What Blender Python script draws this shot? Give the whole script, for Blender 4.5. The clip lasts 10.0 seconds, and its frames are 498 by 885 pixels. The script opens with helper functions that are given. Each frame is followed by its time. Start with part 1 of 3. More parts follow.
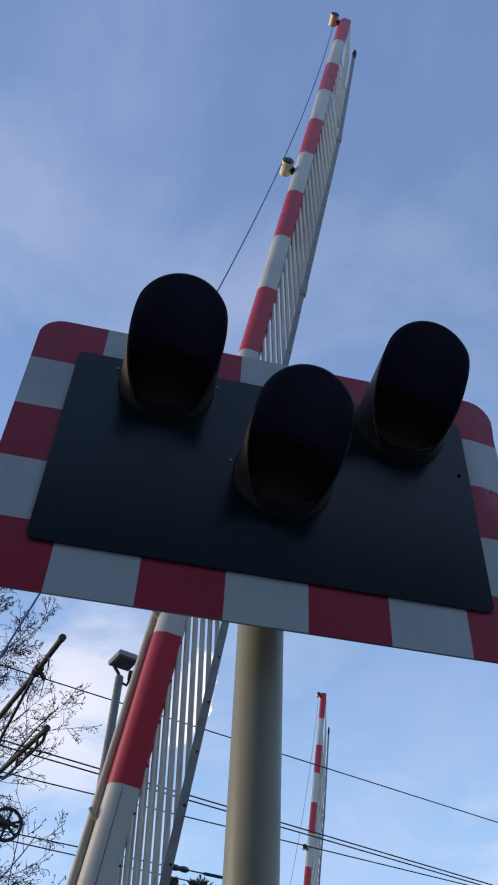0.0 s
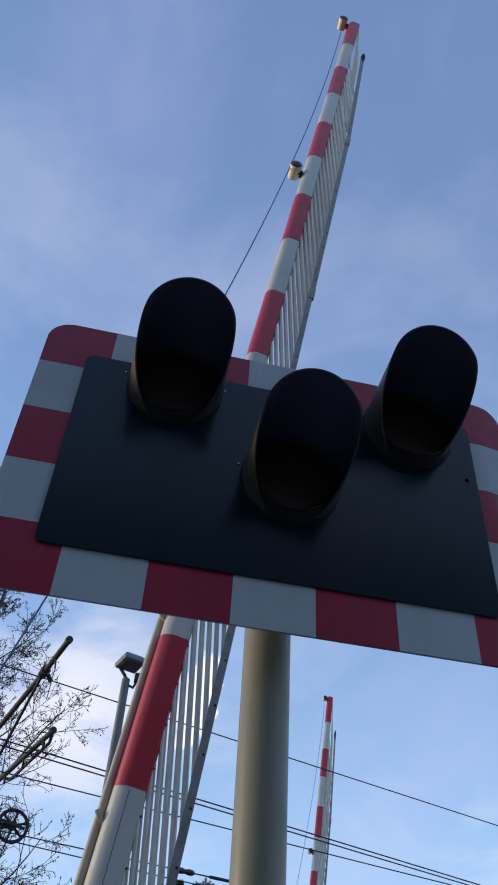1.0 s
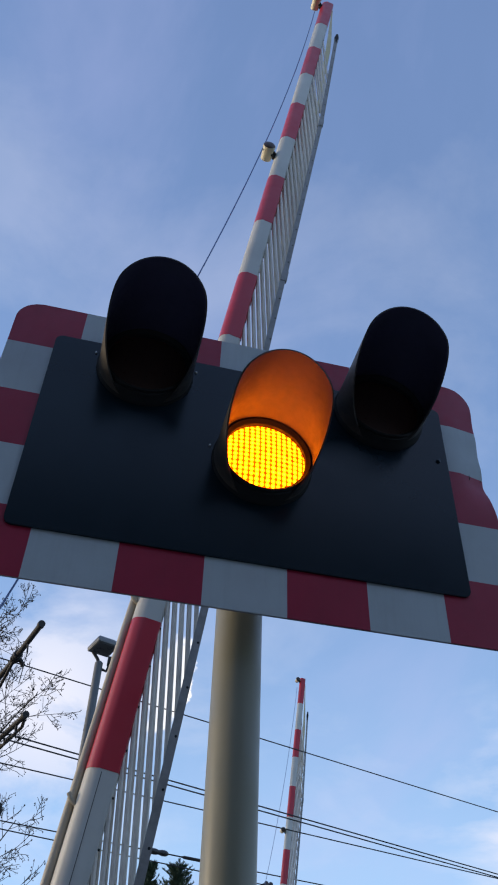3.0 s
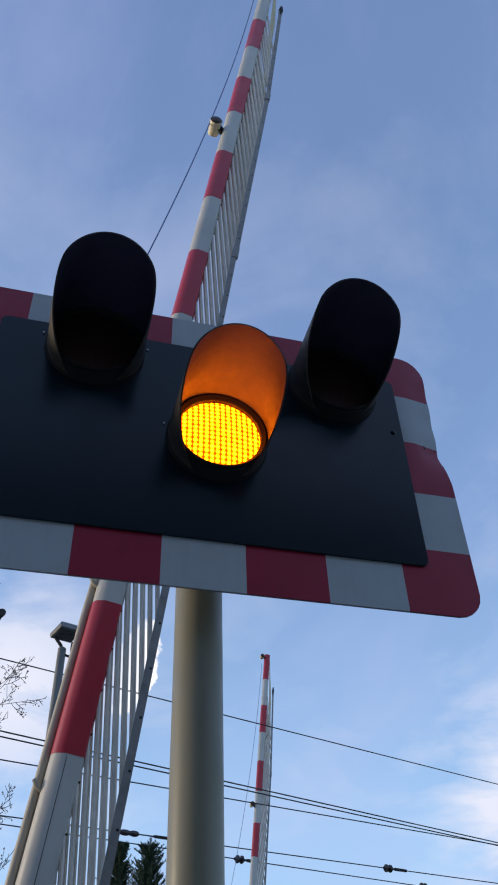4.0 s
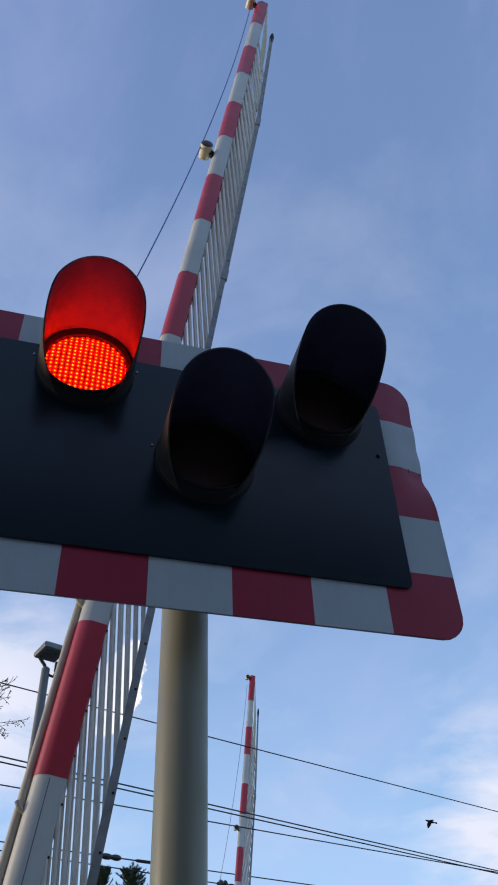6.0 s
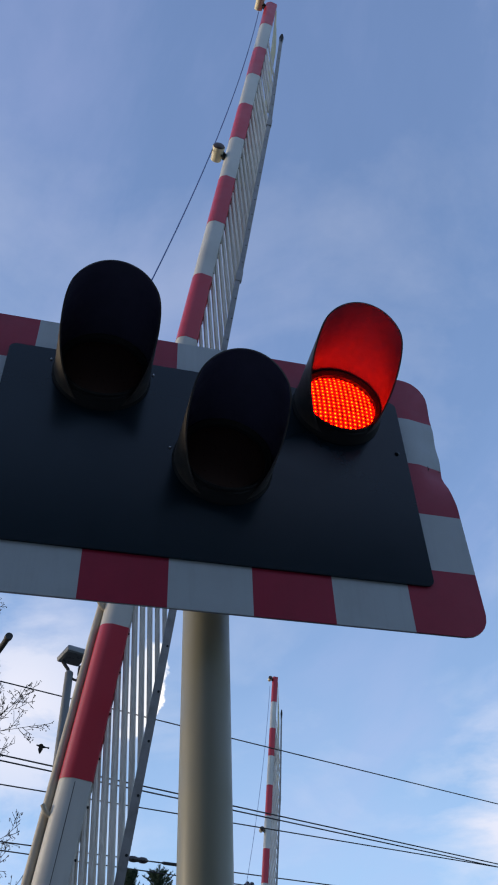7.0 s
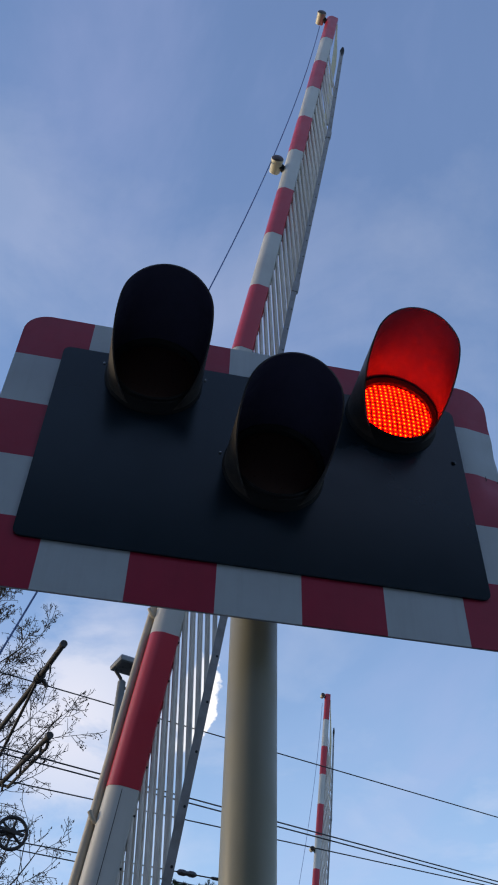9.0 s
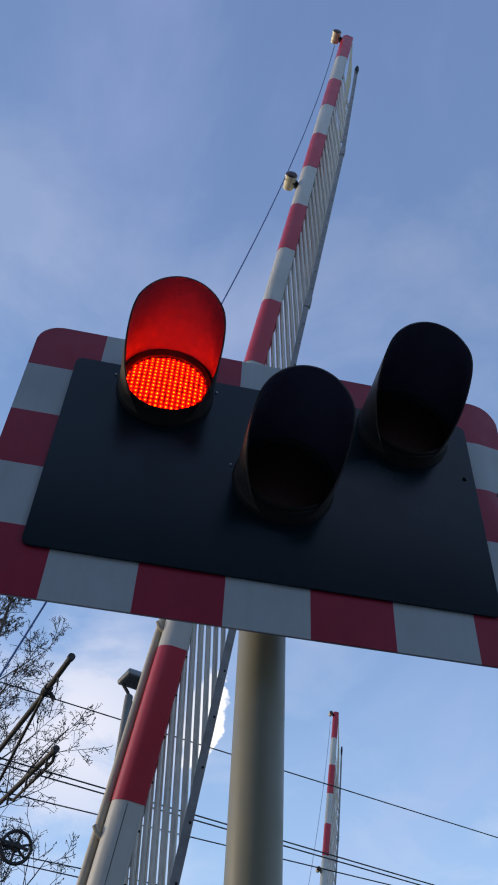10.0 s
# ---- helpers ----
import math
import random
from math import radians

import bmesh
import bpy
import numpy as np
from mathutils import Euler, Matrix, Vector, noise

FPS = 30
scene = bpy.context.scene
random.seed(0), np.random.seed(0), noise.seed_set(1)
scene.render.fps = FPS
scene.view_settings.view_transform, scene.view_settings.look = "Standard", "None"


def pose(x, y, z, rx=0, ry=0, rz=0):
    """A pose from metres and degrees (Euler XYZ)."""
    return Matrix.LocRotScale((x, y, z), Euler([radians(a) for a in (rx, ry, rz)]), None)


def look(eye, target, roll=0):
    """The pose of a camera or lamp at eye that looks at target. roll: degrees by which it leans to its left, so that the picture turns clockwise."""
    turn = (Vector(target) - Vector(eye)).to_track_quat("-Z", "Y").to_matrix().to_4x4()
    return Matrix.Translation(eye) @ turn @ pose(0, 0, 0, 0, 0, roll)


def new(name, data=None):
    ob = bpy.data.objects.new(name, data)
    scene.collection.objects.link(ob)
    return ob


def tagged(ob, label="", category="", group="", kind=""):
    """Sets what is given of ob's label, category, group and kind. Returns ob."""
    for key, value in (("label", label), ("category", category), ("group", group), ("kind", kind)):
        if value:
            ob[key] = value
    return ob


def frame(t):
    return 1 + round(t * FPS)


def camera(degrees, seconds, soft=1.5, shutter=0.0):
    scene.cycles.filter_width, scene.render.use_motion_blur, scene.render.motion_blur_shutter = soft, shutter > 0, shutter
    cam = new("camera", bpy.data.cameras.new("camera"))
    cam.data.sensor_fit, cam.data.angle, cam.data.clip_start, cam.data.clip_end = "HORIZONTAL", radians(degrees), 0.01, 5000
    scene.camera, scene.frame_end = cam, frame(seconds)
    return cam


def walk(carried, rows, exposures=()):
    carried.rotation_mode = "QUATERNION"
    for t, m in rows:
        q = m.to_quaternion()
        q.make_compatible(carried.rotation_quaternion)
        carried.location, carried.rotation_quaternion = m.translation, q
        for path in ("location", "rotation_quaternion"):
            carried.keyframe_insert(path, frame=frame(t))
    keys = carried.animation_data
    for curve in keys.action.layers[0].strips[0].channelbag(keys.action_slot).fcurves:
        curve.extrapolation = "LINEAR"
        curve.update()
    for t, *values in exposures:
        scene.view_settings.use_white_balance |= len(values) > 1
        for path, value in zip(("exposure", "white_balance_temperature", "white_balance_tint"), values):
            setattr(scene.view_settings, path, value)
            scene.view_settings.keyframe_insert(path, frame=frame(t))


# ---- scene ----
cam = camera(35.0, 10.0, soft=2.0)
PATH = [
    (0, (-0.219, -1.387, 1.562), (0.042, 0.05, 2.928), 3.4),
    (0.5, (-0.218, -1.387, 1.564), (0.041, 0.049, 2.932), 3.6),
    (1, (-0.221, -1.39, 1.562), (0.021, 0.046, 2.932), 4.1),
    (1.5, (-0.219, -1.383, 1.566), (0.013, 0.058, 2.932), 4.1),
    (2, (-0.216, -1.382, 1.565), (0.058, 0.068, 2.915), 3.2),
    (3.5, (-0.214, -1.378, 1.563), (0.143, 0.067, 2.898), 0.7),
    (4, (-0.204, -1.365, 1.568), (0.223, 0.089, 2.873), -2.3),
    (4.5, (-0.208, -1.379, 1.56), (0.241, 0.067, 2.868), -3.4),
    (5, (-0.21, -1.384, 1.558), (0.241, 0.037, 2.891), -2.8),
    (6.5, (-0.209, -1.386, 1.559), (0.238, 0.028, 2.901), -2.5),
    (7, (-0.208, -1.383, 1.559), (0.198, 0.041, 2.904), -2.6),
    (7.5, (-0.194, -1.378, 1.56), (0.154, 0.06, 2.906), -2.4),
    (8, (-0.197, -1.372, 1.56), (0.102, 0.065, 2.918), -2.1),
    (8.5, (-0.204, -1.373, 1.558), (0.08, 0.058, 2.926), -0.9),
    (9, (-0.189, -1.353, 1.562), (0.073, 0.078, 2.934), 2.0),
    (9.5, (-0.176, -1.352, 1.561), (0.068, 0.079, 2.937), 2.4),
    (10, (-0.187, -1.347, 1.56), (0.042, 0.064, 2.959), 3.5),
]
# the clip's camera brightens and darkens a little on the way
EXPOSURES = [(0, 1.12), (2, 1.15), (3.5, 1.12), (4, 1.08), (4.5, 0.95), (5, 1.02), (6.5, 1.09), (7, 1.07), (8, 1.19), (8.5, 1.07), (9, 1.0), (9.5, 1.0), (10, 1.05)]
walk(cam, [(t, look(e, g, r)) for t, e, g, r in PATH], EXPOSURES)

# ---- world, sun, exposure ----
SUN_AZ, SUN_EL = radians(-75), radians(10)
SUN_DIR = Vector((math.sin(SUN_AZ) * math.cos(SUN_EL), math.cos(SUN_AZ) * math.cos(SUN_EL), math.sin(SUN_EL)))
CLOUD_BANKS = [((-0.03, 0.93, 0.40), 130.0, 0.80), ((0.53, 0.81, 0.27), 260.0, 0.95)]
SKY_STRENGTH, SUN_STRENGTH = 0.133, 0.95

world = bpy.data.worlds.new("sky")
scene.world = world
world.use_nodes = True


class Nodes:
    """Short hand for building node trees."""

    def __init__(self, tree):
        self.tree = tree
        tree.nodes.clear()

    def add(self, kind, inputs=None, **props):
        n = self.tree.nodes.new(kind)
        for k, v in props.items():
            setattr(n, k, v)
        for k, v in (inputs or {}).items():
            self.put(n, k, v)
        return n

    def put(self, n, k, v):
        if isinstance(v, bpy.types.NodeSocket):
            self.tree.links.new(v, n.inputs[k])
        else:
            n.inputs[k].default_value = v

    def math(self, op, a, b=0.0):
        n = self.add("ShaderNodeMath", operation=op)
        self.put(n, 0, a)
        self.put(n, 1, b)
        return n.outputs[0]

    def mix(self, fac, a, b, blend="MIX"):
        n = self.add("ShaderNodeMix", data_type="RGBA", blend_type=blend)
        self.put(n, 0, fac)
        self.put(n, 6, a)
        self.put(n, 7, b)
        return n.outputs[2]

    def ramp(self, fac, stops):
        n = self.add("ShaderNodeValToRGB")
        self.put(n, 0, fac)
        els = n.color_ramp.elements
        while len(els) < len(stops):
            els.new(0.5)
        for el, (p, c) in zip(els, stops):
            el.position = p
            el.color = (c, c, c, 1) if not isinstance(c, tuple) else (*c, 1)
        return n.outputs[0]

    def noise(self, vec, scale, detail=4.0, rough=0.55, distort=0.0):
        n = self.add("ShaderNodeTexNoise", {"Scale": scale, "Detail": detail, "Roughness": rough, "Distortion": distort})
        if vec is not None:
            self.put(n, "Vector", vec)
        return n.outputs[0]


def build_sky():
    N = Nodes(world.node_tree)
    sky = N.add("ShaderNodeTexSky", sky_type="NISHITA", sun_disc=False, sun_elevation=SUN_EL, sun_rotation=SUN_AZ,
                air_density=1.0, dust_density=0.6, ozone_density=3.0).outputs[0]
    way = N.add("ShaderNodeTexCoord").outputs["Generated"]
    xyz = N.add("ShaderNodeSeparateXYZ", {0: way})
    # cloud sheet: the view direction laid out on a flat layer overhead
    lift = N.math("ADD", N.math("MAXIMUM", xyz.outputs[2], 0.0), 0.18)
    flat = N.add("ShaderNodeCombineXYZ", {0: N.math("DIVIDE", xyz.outputs[0], lift), 1: N.math("DIVIDE", xyz.outputs[1], lift), 2: 0.0}).outputs[0]
    wisp = N.noise(N.add("ShaderNodeMapping", {0: flat, 1: (3.1, 1.7, 0), 2: (0, 0, 0.5), 3: (1.6, 0.7, 1)}).outputs[0], 1.6, 6, 0.6, 0.5)
    puff = N.noise(N.add("ShaderNodeMapping", {0: flat, 1: (7.4, 2.2, 0)}).outputs[0], 2.3, 8, 0.58, 0.3)
    # thin high haze, paler towards the horizon
    haze = N.ramp(xyz.outputs[2], [(0.25, (1.70, 2.40, 3.65)), (0.55, (1.05, 1.58, 2.8)), (0.95, (0.77, 1.15, 2.2))])
    veil = N.math("ADD", 0.55, N.math("MULTIPLY", N.ramp(wisp, [(0.35, 0.0), (0.75, 1.0)]), 0.2))
    col = N.mix(veil, sky, haze)
    streak = N.math("MULTIPLY", N.ramp(wisp, [(0.46, 0.0), (0.70, 1.0)]), 0.21)
    col = N.mix(streak, col, (1.60, 1.72, 2.70, 1))
    # broken low cloud, thickest in two banks
    bank = 0.15
    for way_to, power, amount in CLOUD_BANKS:
        d = N.add("ShaderNodeVectorMath", {0: way, 1: Vector(way_to).normalized()}, operation="DOT_PRODUCT").outputs["Value"]
        bank = N.math("ADD", bank, N.math("MULTIPLY", N.math("POWER", N.math("MAXIMUM", d, 0.0), power), amount))
    cover = N.math("MULTIPLY", N.ramp(N.math("ADD", puff, N.math("MULTIPLY", bank, 0.28)), [(0.55, 0.0), (0.73, 1.0)]), N.math("MINIMUM", bank, 0.95))
    toward = N.add("ShaderNodeVectorMath", {0: way, 1: SUN_DIR}, operation="DOT_PRODUCT").outputs["Value"]
    glow = N.math("POWER", N.math("MAXIMUM", toward, 0.0), 3.0)
    white = N.mix(glow, (3.0, 3.05, 3.5, 1), (5.0, 4.8, 4.8, 1))
    col = N.mix(cover, col, white)
    # one bright upright puff with a crisp edge, low over the railway
    ahead = N.math("MAXIMUM", xyz.outputs[1], 0.05)
    u, v = N.math("DIVIDE", xyz.outputs[0], ahead), N.math("DIVIDE", xyz.outputs[2], ahead)
    up = N.math("DIVIDE", N.math("SUBTRACT", v, 0.472), 0.068)
    across = N.math("DIVIDE", N.math("SUBTRACT", N.math("SUBTRACT", u, 0.125), N.math("MULTIPLY", up, 0.012)), 0.031)
    round_off = N.math("ADD", N.math("MULTIPLY", up, up), N.math("MULTIPLY", across, across))
    lumps = N.math("MULTIPLY", N.math("SUBTRACT", N.noise(way, 34.0, 6, 0.6), 0.5), 2.6)
    fade = N.math("MINIMUM", 1.0, N.math("MAXIMUM", 0.0, N.math("ADD", 0.75, N.math("MULTIPLY", across, 0.45))))
    heap = N.math("MULTIPLY", N.ramp(N.math("ADD", round_off, lumps), [(0.72, 1.0), (0.98, 0.0)]), fade)
    col = N.mix(heap, col, (4.3, 4.2, 4.2, 1))
    bg = N.add("ShaderNodeBackground", {0: col, 1: SKY_STRENGTH})
    out = N.add("ShaderNodeOutputWorld")
    N.put(out, 0, bg.outputs[0])


build_sky()
sun = new("sun", bpy.data.lights.new("sun", "SUN"))
sun.data.energy, sun.data.angle, sun.data.color = SUN_STRENGTH, radians(14), (1.0, 0.79, 0.52)
sun.matrix_world = look((0, 0, 30), Vector((0, 0, 30)) - SUN_DIR)


# ---- materials ----
def material(name, color, rough=0.6, metal=0.0, spot=0.0, spot_color=None, scale=6.0, grain=0.0, bump=0.0, bump_scale=60.0, coat=0.0, spec=0.5, streak=0.0, vary=0.0, uneven=1.0):
    """Paint, metal or stone: base colour with stains at one scale, grain at another and a fine relief."""
    m = bpy.data.materials.new(name)
    m.use_nodes = True
    N = Nodes(m.node_tree)
    co = N.add("ShaderNodeTexCoord").outputs["Object"]
    c = (*color, 1)
    col = c
    if spot_color is None:
        spot_color = tuple(v * 0.45 for v in color)
    if spot > 0:
        col = N.mix(N.math("MULTIPLY", N.ramp(N.noise(co, scale, 6, 0.65), [(0.42, 0.0), (0.72, 1.0)]), spot), col, (*spot_color, 1))
    if streak > 0:
        mp = N.add("ShaderNodeMapping", {0: co, 3: (1, 1, 0.06)}).outputs[0]
        col = N.mix(N.math("MULTIPLY", N.ramp(N.noise(mp, scale * 5, 4, 0.6), [(0.5, 0.0), (0.75, 1.0)]), streak), col, (*spot_color, 1))
    if grain > 0:
        g = N.noise(co, bump_scale * 2, 3)
        col = N.mix(grain, col, N.mix(1.0, col, N.ramp(g, [(0.3, 0.3), (0.7, 1.0)]), "MULTIPLY"))
    if vary > 0:
        rnd = N.add("ShaderNodeObjectInfo").outputs["Random"]
        col = N.mix(N.math("MULTIPLY", rnd, vary), col, (*spot_color, 1))
    b = N.add("ShaderNodeBsdfPrincipled", {"Base Color": col, "Metallic": metal, "Coat Weight": coat, "Specular IOR Level": spec})
    r = N.ramp(N.noise(co, scale * 3, 5, 0.6), [(0.3, max(0.02, rough - 0.1 * uneven)), (0.7, min(1.0, rough + 0.12 * uneven))])
    N.put(b, "Roughness", r)
    if bump > 0:
        bn = N.add("ShaderNodeBump", {"Strength": bump, "Distance": 0.002, "Height": N.noise(co, bump_scale, 4)})
        N.put(b, "Normal", bn.outputs[0])
    N.put(N.add("ShaderNodeOutputMaterial"), 0, b.outputs[0])
    return m


def led_material(name, heart, dot, gap, pitch, size):
    """A lit lens: a grid of bright points in a glowing field."""
    m = bpy.data.materials.new(name)
    m.use_nodes = True
    N = Nodes(m.node_tree)
    co = N.add("ShaderNodeSeparateXYZ", {0: N.add("ShaderNodeTexCoord").outputs["Object"]})
    u = N.math("SUBTRACT", N.math("FRACT", N.math("DIVIDE", N.math("ADD", co.outputs[0], 1.0), pitch)), 0.5)
    v = N.math("MULTIPLY", 0.82, N.math("SUBTRACT", N.math("FRACT", N.math("DIVIDE", N.math("ADD", co.outputs[2], 1.0), pitch)), 0.5))
    d = N.math("SQRT", N.math("ADD", N.math("MULTIPLY", u, u), N.math("MULTIPLY", v, v)))
    k = N.ramp(d, [(size * 0.55, 1.0), (size, 0.0)])
    core = N.ramp(d, [(0.06, 1.0), (0.20, 0.0)])
    n = N.ramp(N.noise(N.add("ShaderNodeTexCoord").outputs["Object"], 70.0, 3), [(0.32, 0.35), (0.66, 1.1)])
    col = N.mix(1.0, N.mix(core, N.mix(k, (*gap, 1), (*dot, 1)), (*heart, 1)), n, "MULTIPLY")
    e = N.add("ShaderNodeEmission", {0: col, 1: 1.0})
    N.put(N.add("ShaderNodeOutputMaterial"), 0, e.outputs[0])
    return m


RED_SHEET = material("red_reflective_sheet", (0.40, 0.013, 0.045), 0.42, spot=0.25, scale=9, streak=0.15, bump=0.08, bump_scale=220)
WHITE_SHEET = material("white_reflective_sheet", (0.52, 0.56, 0.56), 0.42, spot=0.25, spot_color=(0.36, 0.37, 0.36), scale=9, streak=0.25, bump=0.08, bump_scale=220)
BLACK_PANEL = material("black_panel_paint", (0.004, 0.014, 0.022), 0.22, spec=0.36, spot=0.3, spot_color=(0.006, 0.018, 0.027), scale=5, uneven=0.25)
HOOD_OUT = material("hood_weathered_black", (0.026, 0.023, 0.021), 0.5, spot=0.7, spot_color=(0.12, 0.088, 0.062), scale=8, streak=0.4, bump=0.15, bump_scale=120)
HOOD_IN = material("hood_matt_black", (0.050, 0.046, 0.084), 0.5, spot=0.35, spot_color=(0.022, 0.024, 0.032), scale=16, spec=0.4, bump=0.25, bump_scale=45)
RUBBER = material("black_rubber", (0.012, 0.012, 0.012), 0.7, spec=0.3)
GREY_BACK = material("grey_aluminium_back", (0.30, 0.31, 0.32), 0.45, 0.6, spot=0.3, scale=6)
STEEL = material("galvanised_steel", (0.34, 0.35, 0.36), 0.48, 0.7, spot=0.5, spot_color=(0.20, 0.20, 0.20), scale=14, bump=0.15, bump_scale=90)
BOLT = material("bright_bolt_steel", (0.55, 0.55, 0.55), 0.3, 1.0)
POLE_PAINT = material("buff_pole_paint", (0.25, 0.23, 0.15), 0.42, spot=0.35, spot_color=(0.20, 0.18, 0.13), scale=4, streak=0.35, bump=0.1, bump_scale=70)
BOOM_WHITE = material("white_boom_paint", (0.57, 0.56, 0.51), 0.4, spot=0.4, spot_color=(0.38, 0.36, 0.32), scale=3, streak=0.3, bump=0.08, bump_scale=60)
BOOM_RED = material("red_boom_paint", (0.47, 0.014, 0.032), 0.4, spot=0.25, spot_color=(0.36, 0.015, 0.03), scale=3, streak=0.2, coat=0.2, bump=0.08, bump_scale=60)
TUBE_PAINT = material("cream_tube_paint", (0.50, 0.44, 0.34), 0.5, spot=0.3, scale=6, bump=0.1)
PICKET = material("aluminium_picket", (0.82, 0.74, 0.64), 0.45, 0.0, spot=0.35, scale=10, vary=0.35)
CREAM = material("cream_plastic", (0.80, 0.71, 0.50), 0.45, spot=0.2, scale=10)
# brown with upright streaks: a faint reflection painted into the dark lens colour
DARK_LENS = material("dark_lens", (0.055, 0.026, 0.018), 0.35, streak=0.5, scale=40)
YELLOW_STRIP = material("yellowed_plastic", (0.70, 0.60, 0.36), 0.5, spot=0.3, scale=12)
CABLE_BLUE = material("dark_blue_wire_rope", (0.09, 0.15, 0.32), 0.5, 0.2)
WIRE = material("weathered_copper_wire", (0.035, 0.032, 0.03), 0.6, 0.3)
INSULATOR = material("brown_glazed_ceramic", (0.035, 0.028, 0.028), 0.3)
RUST_STEEL = material("weathered_dark_steel", (0.034, 0.031, 0.030), 0.7, 0.2, spot=0.5, spot_color=(0.05, 0.034, 0.026), scale=9, bump=0.2)
FLOOD_POLE = material("dull_grey_pole_paint", (0.15, 0.16, 0.165), 0.6, spot=0.3, scale=6)
RAIL_STEEL = material("dull_galvanised_rail", (0.30, 0.29, 0.28), 0.55, 0.4, spot=0.5, spot_color=(0.11, 0.10, 0.09), scale=16, bump=0.2, bump_scale=90)
LAMP_HEAD = material("grey_lamp_housing", (0.20, 0.20, 0.195), 0.5, 0.3, spot=0.3, scale=8)
LAMP_GLASS = material("frosted_lamp_glass", (0.10, 0.10, 0.10), 0.3)
BARK = material("grey_brown_bark", (0.070, 0.055, 0.042), 0.85, spot=0.5, scale=5, bump=0.5, bump_scale=30)
TWIG = material("dark_twig_bark", (0.050, 0.036, 0.028), 0.85)
CONE = material("dry_alder_cones", (0.06, 0.042, 0.025), 0.85)
NEEDLE = material("conifer_needles", (0.035, 0.062, 0.030), 0.75, spot=0.5, spot_color=(0.02, 0.034, 0.018), scale=2)
FEATHER = material("dark_feathers", (0.03, 0.03, 0.035), 0.7)
GROUND = material("rough_grass_ground", (0.075, 0.085, 0.045), 0.9, spot=0.7, spot_color=(0.10, 0.085, 0.06), scale=0.6, grain=0.4, bump=0.4, bump_scale=12)
ASPHALT = material("worn_asphalt", (0.075, 0.075, 0.077), 0.85, spot=0.4, spot_color=(0.035, 0.035, 0.035), scale=0.8, grain=0.5, bump=0.5, bump_scale=60)
CONCRETE = material("grey_concrete", (0.42, 0.41, 0.39), 0.85, spot=0.4, scale=3, bump=0.3, bump_scale=40)
# dark surface for the two unseen walls added to hold back light
SHADE_WALL = material("shade_wall_dark_surface", (0.085, 0.095, 0.105), 0.9, spot=0.5, scale=1.2, grain=0.3, bump=0.4, bump_scale=18)
LED_RED = led_material("red_led_lens", (40.0, 0.55, 0.006), (16.0, 0.02, 0.002), (0.35, 0.002, 0.002), 0.0130, 0.36)
LED_AMBER = led_material("amber_led_lens", (12.0, 2.9, 0.05), (12.0, 2.0, 0.01), (2.6, 0.12, 0.0), 0.0130, 0.45)


# ---- mesh helpers ----
def obj(name, bm, mats, parent=None, label="", smooth=True, angle=40):
    me = bpy.data.meshes.new(name)
    bmesh.ops.recalc_face_normals(bm, faces=bm.faces[:])
    bm.to_mesh(me)
    bm.free()
    for m in (mats if isinstance(mats, (list, tuple)) else [mats]):
        me.materials.append(m)
    if smooth:
        me.polygons.foreach_set("use_smooth", [True] * len(me.polygons))
        me.set_sharp_from_angle(angle=radians(angle))
    ob = new(name, me)
    if parent is not None:
        ob.parent = parent
    if label:
        tagged(ob, label)
    return ob


def part(name, bm, mat, parent, label="", **k):
    return obj(name, bm, mat, parent, label, **k)


def thing(name, at, label, category, group="", kind=""):
    e = new(name)
    e.empty_display_size = 0.2
    e.matrix_basis = at if isinstance(at, Matrix) else Matrix.Translation(at)
    return tagged(e, label, category, group, kind)


def tube(bm, pts, radii, n=10, caps=True, mat=0):
    """A round bar along a line of points."""
    pts = [Vector(p) for p in pts]
    if not isinstance(radii, (list, tuple)):
        radii = [radii] * len(pts)
    rings, side = [], None
    for i, p in enumerate(pts):
        d = (pts[min(i + 1, len(pts) - 1)] - pts[max(i - 1, 0)]).normalized()
        if side is None:
            side = d.orthogonal().normalized()
        side = (side - d * side.dot(d)).normalized()
        up = d.cross(side)
        rings.append([bm.verts.new(p + radii[i] * (math.cos(a) * side + math.sin(a) * up)) for a in (2 * math.pi * k / n for k in range(n))])
    for a, b in zip(rings, rings[1:]):
        for k in range(n):
            bm.faces.new((a[k], a[(k + 1) % n], b[(k + 1) % n], b[k])).material_index = mat
    if caps:
        bm.faces.new(rings[0][::-1]).material_index = mat
        bm.faces.new(rings[-1]).material_index = mat
    return bm


def prism(bm, profile, frames, mat=0):
    """Sweeps a closed 2D profile through a list of matrices (x, y of each are the profile's axes)."""
    rings = [[bm.verts.new(m @ Vector((x, y, 0))) for x, y in profile] for m in frames]
    n = len(profile)
    for a, b in zip(rings, rings[1:]):
        for k in range(n):
            bm.faces.new((a[k], a[(k + 1) % n], b[(k + 1) % n], b[k])).material_index = mat
    bm.faces.new(rings[0][::-1]).material_index = mat
    bm.faces.new(rings[-1]).material_index = mat
    return bm


def box(bm, lo, hi, m=None, bevel=0.0):
    r = bmesh.ops.create_cube(bm, size=1.0)
    vs = r["verts"]
    lo, hi = Vector(lo), Vector(hi)
    for v in vs:
        v.co = Vector(((lo[i] + hi[i]) / 2 + v.co[i] * (hi[i] - lo[i]) for i in range(3)))
    if bevel > 0:
        es = list({e for v in vs for e in v.link_edges})
        vs = bmesh.ops.bevel(bm, geom=es, offset=bevel, segments=2, affect="EDGES", profile=0.5)["verts"]
    if m is not None:
        bmesh.ops.transform(bm, matrix=m, verts=list({v for v in vs}))
    return bm


